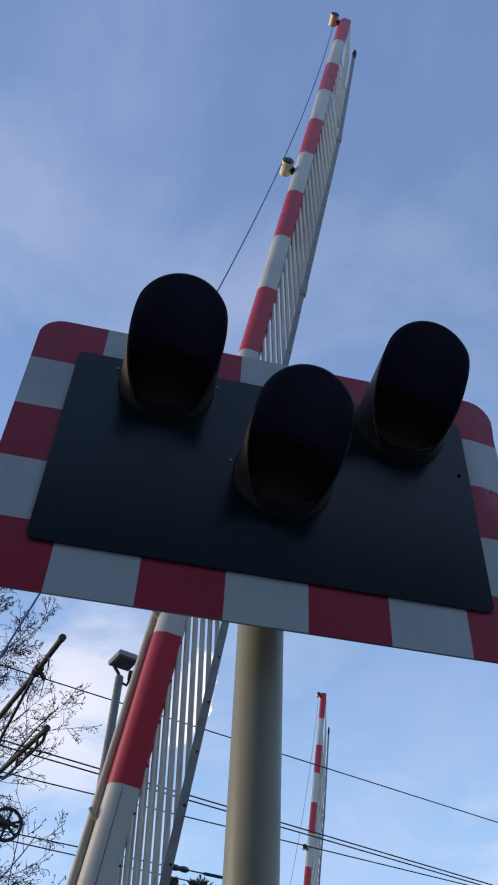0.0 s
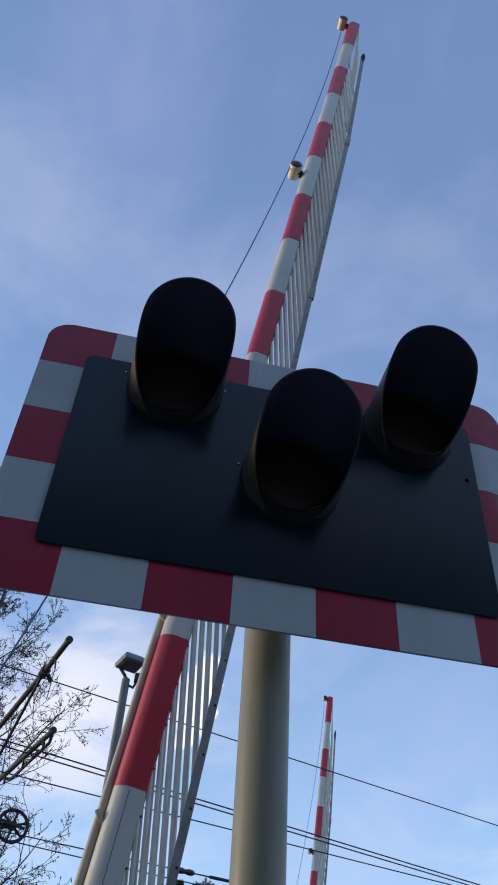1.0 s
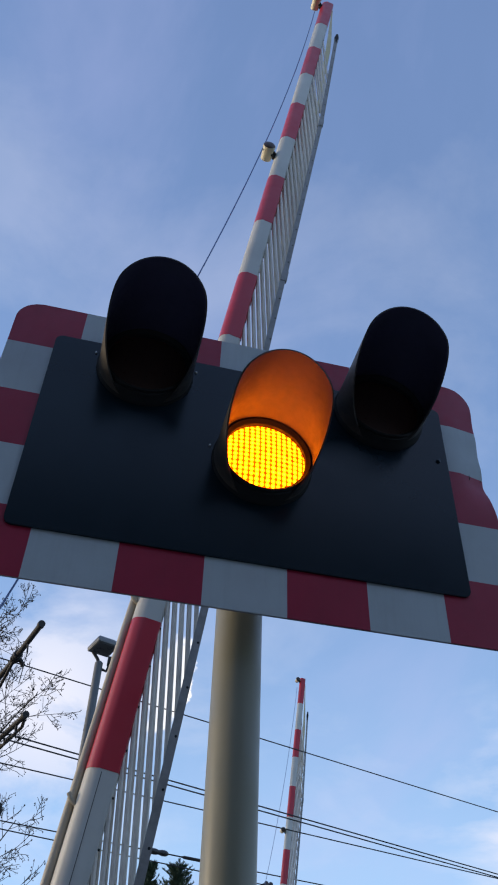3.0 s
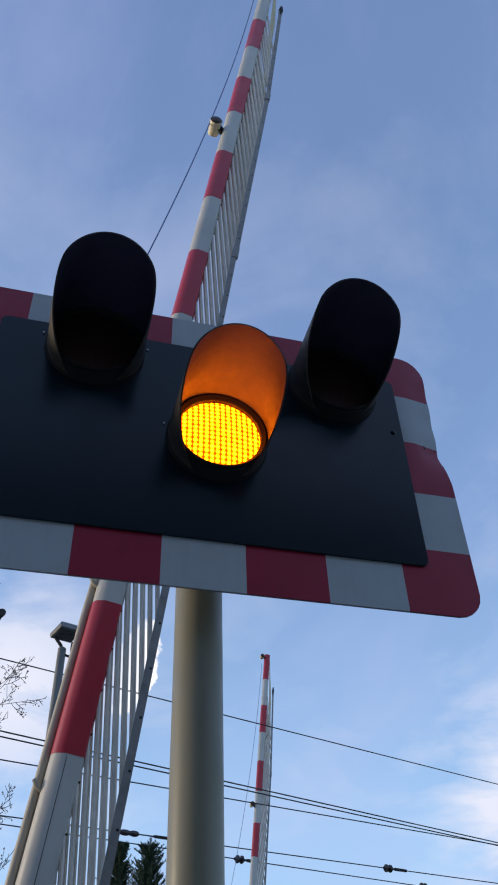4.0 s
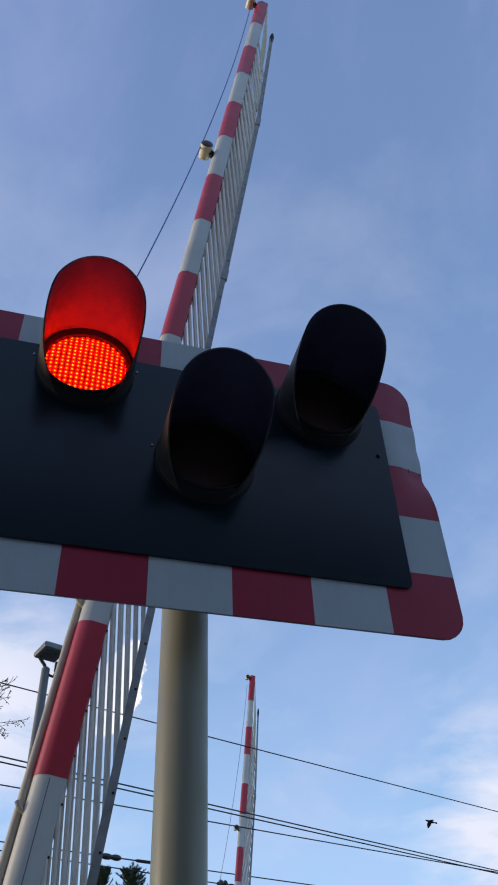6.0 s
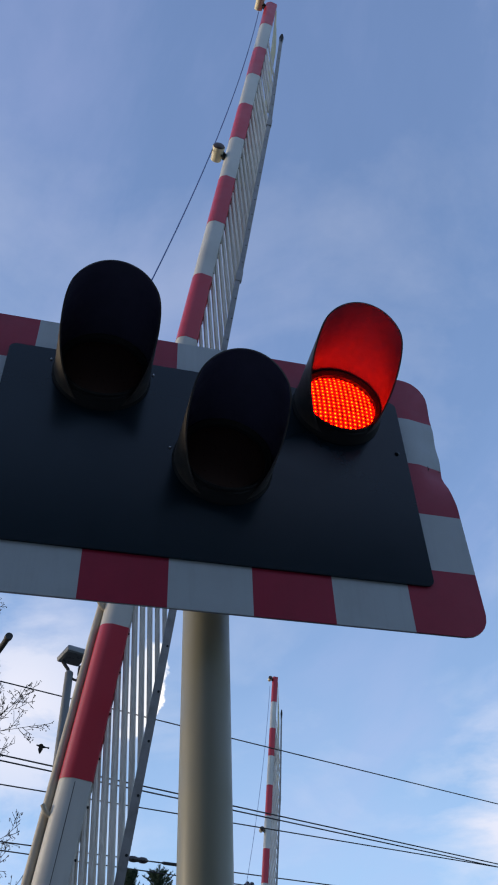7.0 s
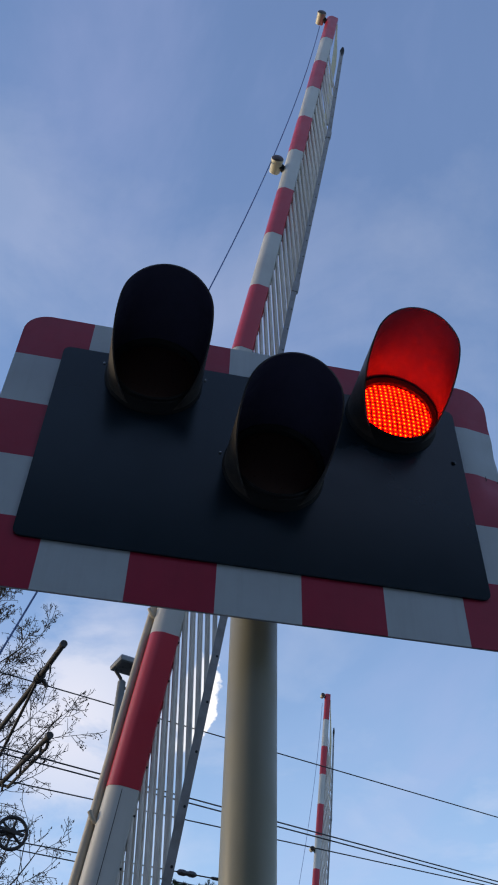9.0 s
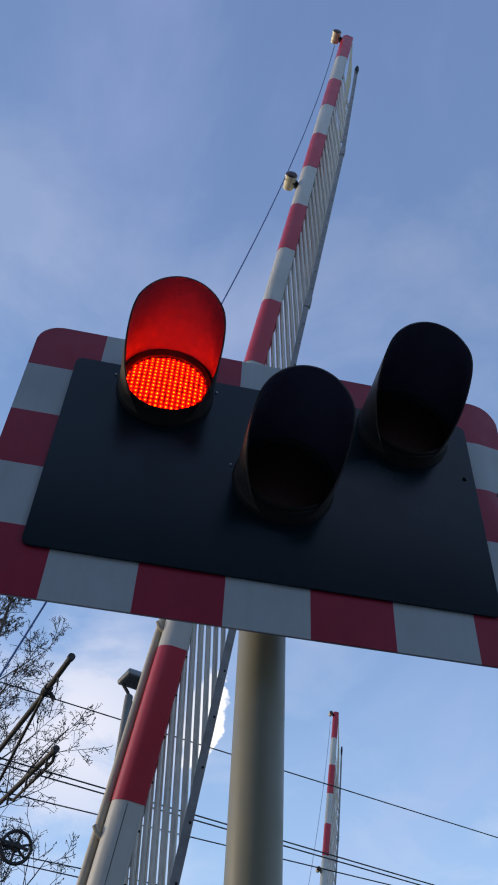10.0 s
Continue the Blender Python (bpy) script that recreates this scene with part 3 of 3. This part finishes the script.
# ---- overhead line ----
def build_wire(label, z, y0, slope, r, insulators=(), sag=0.0, x0=-60, x1=90, dz=0.0):
    """One line of the overhead equipment; it runs on past the view both ways."""
    w = thing("overhead_wire", (0, y0, z), label, "wire", "overhead line wires")
    bm = bmesh.new()
    pts = []
    for i in range(61):
        u = i / 60
        x = x0 + (x1 - x0) * u
        pts.append((x, slope * x, dz * x + sag * ((x - 4) / 30) ** 2))
    tube(bm, pts, r, 6)
    part("conductor", bm, WIRE, w)
    for x, kind in insulators:
        p = Vector((x, slope * x, dz * x + sag * ((x - 4) / 30) ** 2))
        d = Vector((1, slope, dz)).normalized()
        bm = bmesh.new()
        if kind == "rod":
            rad = [0.015, 0.045, 0.05, 0.05, 0.05, 0.038, 0.038, 0.05, 0.05, 0.05, 0.04, 0.015]
            tube(bm, [p + d * (0.035 * k - 0.2) for k in range(12)], rad, 12)
            part("insulator", bm, INSULATOR, w, "dark ribbed insulator")
            bm = bmesh.new()
            tube(bm, [p + d * 0.22, p + d * 0.45, p + d * 0.5, p + d * 0.85, p + d * 0.9, p + d * 1.1], [0.012, 0.012, 0.028, 0.028, 0.012, 0.012], 8)
            part("turnbuckle", bm, RUST_STEEL, w)
        else:
            rad = [0.012, 0.03, 0.03, 0.075, 0.075, 0.03, 0.03, 0.075, 0.075, 0.03, 0.03, 0.012]
            tube(bm, [p + d * (0.026 * k - 0.14) for k in range(12)], rad, 12)
            part("insulator", bm, INSULATOR, w, "dark two-disc insulator")
            bm = bmesh.new()
            tube(bm, [p + d * 0.12, p + d * 0.2, p + d * 0.5], [0.012, 0.032, 0.030], 8)
            part("clamp", bm, RUST_STEEL, w)
    return w


build_wire("thin dark overhead messenger wire", 6.5, 9.574, 0.392, 0.009)
build_wire("dark twin overhead contact wire", 5.5, 9.50, 0.437, 0.010)
build_wire("dark twin overhead contact wire", 5.5, 9.69, 0.432, 0.010)
build_wire("dark lower overhead wire", 5.5, 10.50, 0.337, 0.009)
build_wire("thin far wire with dark insulators", 5.5, 13.11, 0.325, 0.010, ((1.74, "rod"), (7.40, "disc")))
build_wire("thin far wire with dark insulators", 5.5, 13.62, 0.382, 0.010, ((4.12, "disc"), (8.88, "disc")))


def build_mast():
    """The mast outside the view, with its two arms and the tension wheel."""
    base = Vector((-2.02, 12.0, 0))
    root = thing("overhead_line_mast", base, "weathered steel overhead line mast with two arms", "mast")
    bm = bmesh.new()
    sec = [(-0.1, -0.1), (0.1, -0.1), (0.1, -0.085), (0.008, -0.085), (0.008, 0.085), (0.1, 0.085), (0.1, 0.1), (-0.1, 0.1), (-0.1, 0.085), (-0.008, 0.085), (-0.008, -0.085), (-0.1, -0.085)]
    prism(bm, sec, [pose(0, 0, 0), pose(0, 0, 6.6)])
    part("mast", bm, RUST_STEEL, root)

    def rel(x, y, z):
        return Vector((x, y, z)) - base

    tip, clamp, low = rel(-0.777, 8.0, 6.51), rel(-1.06, 8.97, 6.50), rel(-1.97, 11.92, 6.48)
    bm = bmesh.new()
    tube(bm, [tip, clamp, low], 0.038, 12)
    lathe_at = (tip - clamp).normalized()
    tube(bm, [tip - lathe_at * 0.03, tip + lathe_at * 0.03], 0.048, 12)
    part("upper_arm", bm, RUST_STEEL, root, "inclined weathered tube arm")
    bm = bmesh.new()
    tube(bm, [clamp + (low - clamp) * 0.02, rel(-1.97, 11.92, 5.2)], 0.022, 10)
    part("arm_stay", bm, RUST_STEEL, root)
    bm = bmesh.new()
    d = (tip - clamp).normalized()
    for k in (-0.07, 0.0, 0.07):
        tube(bm, [clamp + d * (k - 0.022), clamp + d * (k + 0.022)], 0.062, 12)
    tube(bm, [clamp + Vector((0.05, 0.02, -0.02)), clamp + Vector((0.12, 0.05, -0.10))], 0.03, 8)
    part("wire_clamp", bm, RUST_STEEL, root)
    bm = bmesh.new()
    q = clamp + d * 0.5
    tube(bm, [q, q + Vector((0.02, 0, -0.16))], 0.012, 8)
    tube(bm, [q + Vector((0.02, 0, -0.16)), q + Vector((0.0, 0.1, -0.55))], 0.006, 6)
    part("dropper", bm, WIRE, root)
    bm = bmesh.new()
    a, b = rel(-0.741, 8.40, 5.50), rel(-1.96, 11.92, 5.50)
    tube(bm, [a, b], 0.034, 12)
    tube(bm, [a + (a - b).normalized() * 0.02, a - (a - b).normalized() * 0.06], 0.044, 12)
    part("lower_arm", bm, RUST_STEEL, root, "level weathered tube arm")
    bm = bmesh.new()
    along = (b - a).normalized()
    tube(bm, [a + along * 0.12 + Vector((0.03, 0, -0.03)), a + along * 0.25 + Vector((0.06, 0, -0.06)), a + along * 1.75 + Vector((0.07, 0, -0.08)), a + along * 1.9 + Vector((0.02, 0, -0.02))], 0.021, 8)
    part("steady_arm", bm, RUST_STEEL, root)
    bm = bmesh.new()
    for k in range(4):
        q = a + along * (0.62 + 0.06 * k) + Vector((0.06, 0, -0.06))
        tube(bm, [q, q + along * 0.03], 0.032, 10)
    part("arm_insulator", bm, INSULATOR, root)
    for k in range(4):
        p = a + (b - a) * (0.08 + 0.2 * k)
        bm = bmesh.new()
        tube(bm, [p + Vector((0, 0, 0.03)), p + Vector((0.01, 0, -0.13))], 0.016, 8)
        part("arm_clip", bm, RUST_STEEL, root)
    # tension wheel
    c = rel(-1.14, 11.0, 5.12)
    tilt = Matrix.Translation(c) @ pose(0, 0, 0, 0, 0, 15)
    bm = bmesh.new()
    ring = []
    for k in range(33):
        t = 2 * math.pi * k / 32
        ring.append((0.212 * math.cos(t), 0, 0.212 * math.sin(t)))
    tube(bm, ring, 0.026, 8, caps=False)
    bmesh.ops.transform(bm, matrix=tilt, verts=bm.verts[:])
    wheel = part("tension_wheel", bm, RUST_STEEL, root, "dark spoked tension wheel")
    for k in range(6):
        t = 2 * math.pi * k / 6 + 0.35
        bm = bmesh.new()
        tube(bm, [tilt @ Vector((0.04 * math.cos(t), 0, 0.04 * math.sin(t))), tilt @ Vector((0.200 * math.cos(t), 0, 0.200 * math.sin(t)))], [0.022, 0.015], 8)
        part("spoke", bm, RUST_STEEL, wheel)
    bm = bmesh.new()
    tube(bm, [tilt @ Vector((0, -0.05, 0)), tilt @ Vector((0, 0.05, 0))], 0.062, 14)
    part("hub", bm, RUST_STEEL, wheel)
    bm = bmesh.new()
    box(bm, (-0.42, -0.075, -0.022), (0.17, -0.055, 0.022), tilt @ pose(0, 0, 0, 0, 9, 0), 0.004)
    part("lever", bm, RUST_STEEL, wheel)
    bm = bmesh.new()
    tube(bm, [tilt @ Vector((0, 0.045, 0)), tilt @ Vector((-0.4, 0.05, 0.02)), rel(-1.95, 11.9, 5.2)], 0.025, 8)
    part("wheel_arm", bm, RUST_STEEL, root)
    bm = bmesh.new()
    tube(bm, [tilt @ Vector((0.212, 0, 0.0)), tilt @ Vector((0.215, 0, -3.6))], 0.007, 6)
    part("weight_rope", bm, WIRE, root)


build_mast()


def build_floodlight():
    root = thing("floodlight", (0.02, 8.0, 0), "grey floodlight on a slim steel pole", "floodlight")
    bm = bmesh.new()
    lathe(bm, [(0.075, 0.0), (0.07, 3.0), (0.055, 3.1), (0.050, 6.10), (0.03, 6.12)], 20, "z")
    part("pole", bm, FLOOD_POLE, root)
    # the head leans out over its arm
    m = Matrix.Translation((0.02, -0.06, 6.29)) @ pose(0, 0, 0, -14, -4, 28)
    bm = bmesh.new()
    lo = [(-0.152, -0.13, 0), (0.152, -0.13, 0), (0.152, 0.13, 0), (-0.152, 0.13, 0)]
    rings = []
    for s, z in ((0.94, -0.03), (1.0, -0.02), (1.0, 0.03), (0.72, 0.085), (0.62, 0.09)):
        rings.append([bm.verts.new(m @ Vector((x * s, y * s, z))) for x, y, _ in lo])
    for a, b in zip(rings, rings[1:]):
        for k in range(4):
            bm.faces.new((a[k], a[(k + 1) % 4], b[(k + 1) % 4], b[k]))
    bm.faces.new(rings[0][::-1])
    bm.faces.new(rings[-1])
    bmesh.ops.bevel(bm, geom=bm.edges[:], offset=0.006, segments=2, affect="EDGES")
    head = part("head", bm, LAMP_HEAD, root, "boxy grey lamp head")
    bm = bmesh.new()
    box(bm, (-0.128, -0.106, -0.036), (0.128, 0.106, -0.028), m, 0.003)
    part("glass", bm, LAMP_GLASS, head)
    bm = bmesh.new()
    tube(bm, [(0, 0, 6.06), (-0.02, -0.01, 6.14), (-0.09, -0.03, 6.22), (-0.10, -0.04, 6.27)], 0.022, 10)
    tube(bm, [(0, 0, 6.04), (0.10, -0.01, 6.0), (0.14, -0.01, 6.10)], 0.018, 10)
    part("bracket", bm, RUST_STEEL, root)
    bm = bmesh.new()
    box(bm, (0.10, -0.07, 6.08), (0.20, 0.04, 6.18), bevel=0.012)
    part("sensor_box", bm, RUST_STEEL, root)


build_floodlight()


# ---- trees ----
def pydata_part(name, verts, faces, mat, parent, label="", kind=""):
    me = bpy.data.meshes.new(name)
    me.from_pydata(verts, [], faces)
    me.materials.append(mat)
    me.polygons.foreach_set("use_smooth", [True] * len(me.polygons))
    ob = new(name, me)
    ob.parent = parent
    return tagged(ob, label, kind=kind)


def limb(verts, faces, pts, radii, n):
    base = len(verts)
    side = None
    for i, p in enumerate(pts):
        d = (pts[min(i + 1, len(pts) - 1)] - pts[max(i - 1, 0)]).normalized()
        if side is None:
            side = d.orthogonal().normalized()
        side = (side - d * side.dot(d)).normalized()
        up = d.cross(side)
        for k in range(n):
            a = 2 * math.pi * k / n
            verts.append(p + radii[i] * (math.cos(a) * side + math.sin(a) * up))
    for i in range(len(pts) - 1):
        for k in range(n):
            faces.append((base + i * n + k, base + i * n + (k + 1) % n, base + (i + 1) * n + (k + 1) % n, base + (i + 1) * n + k))


def clump(verts, faces, p, r, rng):
    b = len(verts)
    for d in ((0, 0, 1.5), (1, 0, 0), (0, 1, 0), (-1, 0, 0), (0, -1, 0), (0, 0, -1.5)):
        verts.append(p + Vector(d) * r * rng.uniform(0.7, 1.2))
    for f in ((0, 1, 2), (0, 2, 3), (0, 3, 4), (0, 4, 1), (5, 2, 1), (5, 3, 2), (5, 4, 3), (5, 1, 4)):
        faces.append(tuple(b + k for k in f))


def build_bare_tree(at, height, seed):
    rng = random.Random(seed)
    root = thing("alder_tree", at, "bare winter alder with fine twigs and small cones", "tree")
    tv, tf, wv, wf, cv, cf, boughs = [], [], [], [], [], [], []

    def grow(p, d, length, r, level):
        steps = 7 if level < 3 else 5
        pts, rad = [p.copy()], [r]
        bend = Vector((rng.uniform(-1, 1), rng.uniform(-1, 1), rng.uniform(-0.3, 0.6))) * 0.09
        for i in range(steps):
            d = (d + bend * 0.6 + Vector((rng.gauss(0, 1), rng.gauss(0, 1), rng.gauss(0, 1))) * (0.015, 0.05, 0.055, 0.06, 0.07)[level] + Vector((0, 0, (0.0, 0.02, 0.05, 0.05, 0.05)[level]))).normalized()
            p = p + d * (length / steps)
            pts.append(p.copy())
            rad.append(max(0.0058, r * (1 - 0.75 * (i + 1) / steps)))
        if level == 0:
            limb(tv, tf, pts, rad, 12)
        elif level <= 2:
            if level == 1:
                boughs.append(([], []))
            limb(*boughs[-1], pts, rad, 7)
        else:
            limb(wv, wf, pts, rad, 4)
        if level >= 4:
            for q in pts[2:]:
                if rng.random() < 0.32:
                    clump(cv, cf, q + Vector((rng.gauss(0, 0.02), rng.gauss(0, 0.02), -0.03)), rng.uniform(0.009, 0.017), rng)
            return
        count = (26, 9, 6, 4)[level]
        for i in range(count):
            u = (0.14 + 0.86 * (i + rng.random()) / count) if level == 0 else (0.2 + 0.8 * (i + rng.random()) / count)
            k = min(int(u * steps), steps - 1)
            q = pts[k].lerp(pts[k + 1], u * steps - k)
            ax = (pts[k + 1] - pts[k]).normalized()
            side = ax.orthogonal().normalized()
            side.rotate(Matrix.Rotation(rng.uniform(0, 6.28) if level else i * 2.4, 3, ax))
            spread = radians(rng.uniform(38, 62) if level or u > 0.55 else rng.uniform(58, 80))
            nd = ax * math.cos(spread) + side * math.sin(spread)
            nl = length * (0.23, 0.52, 0.5, 0.5)[level] * rng.uniform(0.7, 1.15) * (min(2.05 - 1.95 * u, 0.40 + 1.7 * u) if level == 0 else 1.05 - 0.35 * u)
            grow(q, nd, nl, max(0.0065, rad[k] * rng.uniform(0.38, 0.55)), level + 1)

    grow(Vector((0, 0, 0)), Vector((-0.13, 0, 1)), height, 0.11, 0)
    pydata_part("trunk", tv, tf, BARK, root)
    for bv, bf in boughs:
        pydata_part("limb", bv, bf, BARK, root)
    pydata_part("crown", wv, wf, TWIG, root, "fine dark bare twigs", kind="stuff")
    pydata_part("catkin_mass", cv, cf, CONE, root, "small dry cones and catkins", kind="stuff")
    # ivy climbing the trunk
    iv, fi = [], []
    for i in range(2600):
        z = height * (0.30 + 0.36 * rng.random() ** 1.2)
        a, r = rng.uniform(0, 6.283), abs(rng.gauss(0.16, 0.13)) + 0.06
        q = Vector((r * math.cos(a) - 0.13 * z, r * math.sin(a), z))
        n = Vector((rng.gauss(0, 1), rng.gauss(0, 1), rng.gauss(0, 1))).normalized()
        e = n.orthogonal().normalized() * rng.uniform(0.03, 0.055)
        f = n.cross(e)
        k = len(iv)
        iv.extend([q - e, q + f * 0.8, q + e * 1.3, q - f * 0.8])
        fi.append((k, k + 1, k + 2, k + 3))
    pydata_part("ivy", iv, fi, NEEDLE, root, "dark ivy leaves on the trunk", kind="stuff")


build_bare_tree((-2.5, 16.5, 0), 13.4, 5)
build_bare_tree((-2.9, 18.6, 0), 10.4, 11)


def build_conifer(at, height, width, seed):
    rng = random.Random(seed)
    root = thing("conifer_tree", at, "dark green conifer with an uneven top", "tree", "conifers beyond the railway")
    tv, tf, nv, nf = [], [], [], []
    limb(tv, tf, [Vector((0, 0, z * height / 6)) for z in range(7)], [0.16 * (1 - z / 6.5) for z in range(7)], 9)

    def spray(p, d, length):
        side = d.cross(Vector((0, 0, 1))).normalized()
        for i in range(24):
            q = p + d * (length * (i + 0.4) / 24) + Vector((0, 0, 0.06 * i / 24 * length))
            for sg in (-1, 1, 0, -0.5, 0.5):
                n = (d * 0.7 + side * sg * 0.8 + Vector((rng.gauss(0, .45), rng.gauss(0, .45), 0.7 + rng.gauss(0, .35)))).normalized()
                l, w = rng.uniform(0.05, 0.13), rng.uniform(0.006, 0.013)
                s = n.cross(Vector((rng.gauss(0, 1), rng.gauss(0, 1), rng.gauss(0, 1)))).normalized() * w
                b = len(nv)
                nv.extend([q, q + n * l * 0.5 + s, q + n * l, q + n * l * 0.5 - s])
                nf.append((b, b + 1, b + 2, b + 3))

    z = height * 0.25
    while z < height * 0.985:
        u = z / height
        reach = width * (1 - u) ** 0.6 * rng.uniform(0.6, 1.1) + 0.10
        for k in range(18):
            a = rng.uniform(0, 6.283)
            d = Vector((math.cos(a), math.sin(a), rng.uniform(0.5, 1.5))).normalized()
            spray(Vector((0, 0, z)), d, reach * rng.uniform(0.5, 1.0))
        z += 0.16
    pydata_part("trunk", tv, tf, BARK, root)
    pydata_part("crown", nv, nf, NEEDLE, root, kind="stuff")


build_conifer((4.32, 28.0, 0), 8.9, 3.1, 3)
build_conifer((3.36, 28.5, 0), 9.05, 2.7, 8)


# ---- bird ----
BIRD_PATH = [(6.3, 9.80, 10.25), (6.4, 8.45, 10.75), (6.5, 7.45, 11.02), (6.7, 3.98, 11.41), (7.1, -1.23, 11.77)]


def build_bird():
    root = thing("bird", (0, 0, 0), "dark bird in flight with spread wings", "bird")
    bm = bmesh.new()
    tube(bm, [(-0.17, 0, 0.01), (-0.15, 0, 0.015), (-0.09, 0, 0.01), (0.0, 0, 0), (0.10, 0, 0.0), (0.16, 0, 0.005), (0.26, 0, 0.01)], [0.005, 0.022, 0.034, 0.045, 0.035, 0.018, 0.03], 10)
    part("body", bm, FEATHER, root)
    wings = []
    for sg in (-1, 1):
        bm = bmesh.new()
        out = [(-0.06, 0.02), (-0.08, 0.10), (-0.05, 0.18), (0.01, 0.26), (0.04, 0.20), (0.07, 0.10), (0.07, 0.02)]
        top = [bm.verts.new((x, sg * y, 0.008)) for x, y in out]
        low = [bm.verts.new((x, sg * y, -0.004)) for x, y in out]
        bm.faces.new(top)
        bm.faces.new(low[::-1])
        for i in range(len(out)):
            j = (i + 1) % len(out)
            bm.faces.new((top[i], top[j], low[j], low[i]))
        wings.append(part("wing", bm, FEATHER, root))
    return root, wings


BIRD, WINGS = build_bird()


# ---- what moves ----
ON = {"amber": [(2.70, 5.75)],
      "left": [(5.80, 6.62), (7.06, 7.36), (7.77, 8.06), (8.4667, 8.82), (9.17, 9.53), (9.9667, 11.0)],
      "right": [(6.58, 7.04), (7.38, 7.75), (8.08, 8.40), (8.84, 9.15), (9.60, 9.90)]}


def turning_lens(ob, spans):
    """The lens unit turns half round in two steps: bright face out while the lamp shows."""
    rows = [(0.0, 178)]
    for a, b in spans:
        rows += [(a - 0.0667, 178), (a - 0.0333, 89), (a, 0)]
        if b < 10:
            rows += [(b, 0), (b + 0.0333, 89), (b + 0.0667, 178)]
    if rows[-1][0] < 10.0:
        rows.append((10.0, rows[-1][1]))
    walk(ob, [(t, pose(0, LENS_Y, 0, d, 0, 0)) for t, d in rows])


def motions():
    turning_lens(LENS_AMBER, ON["amber"])
    turning_lens(LENS_LEFT, ON["left"])
    turning_lens(LENS_RIGHT, ON["right"])
    # the bird crosses from the road side towards the tree
    path = BIRD_PATH
    start = (9.48 + 12.5 * 6.3, 25.0, 8.5)
    end = (-1.23 - 12.5 * 2.9, 25.0, 13.5)
    rows = [(0.0, pose(*start, 0, 8, 0))]
    rows += [(t, pose(x, 25.0, z, -20, 10, 0)) for t, x, z in path]
    rows.append((10.0, pose(*end, 0, 6, 0)))
    walk(BIRD, rows)
    for sg, w in zip((-1, 1), WINGS):
        walk(w, [(round(i * 0.1, 2), pose(0, 0, 0, sg * (35 if i % 2 else -22), 0, 0)) for i in range(101)])


motions()
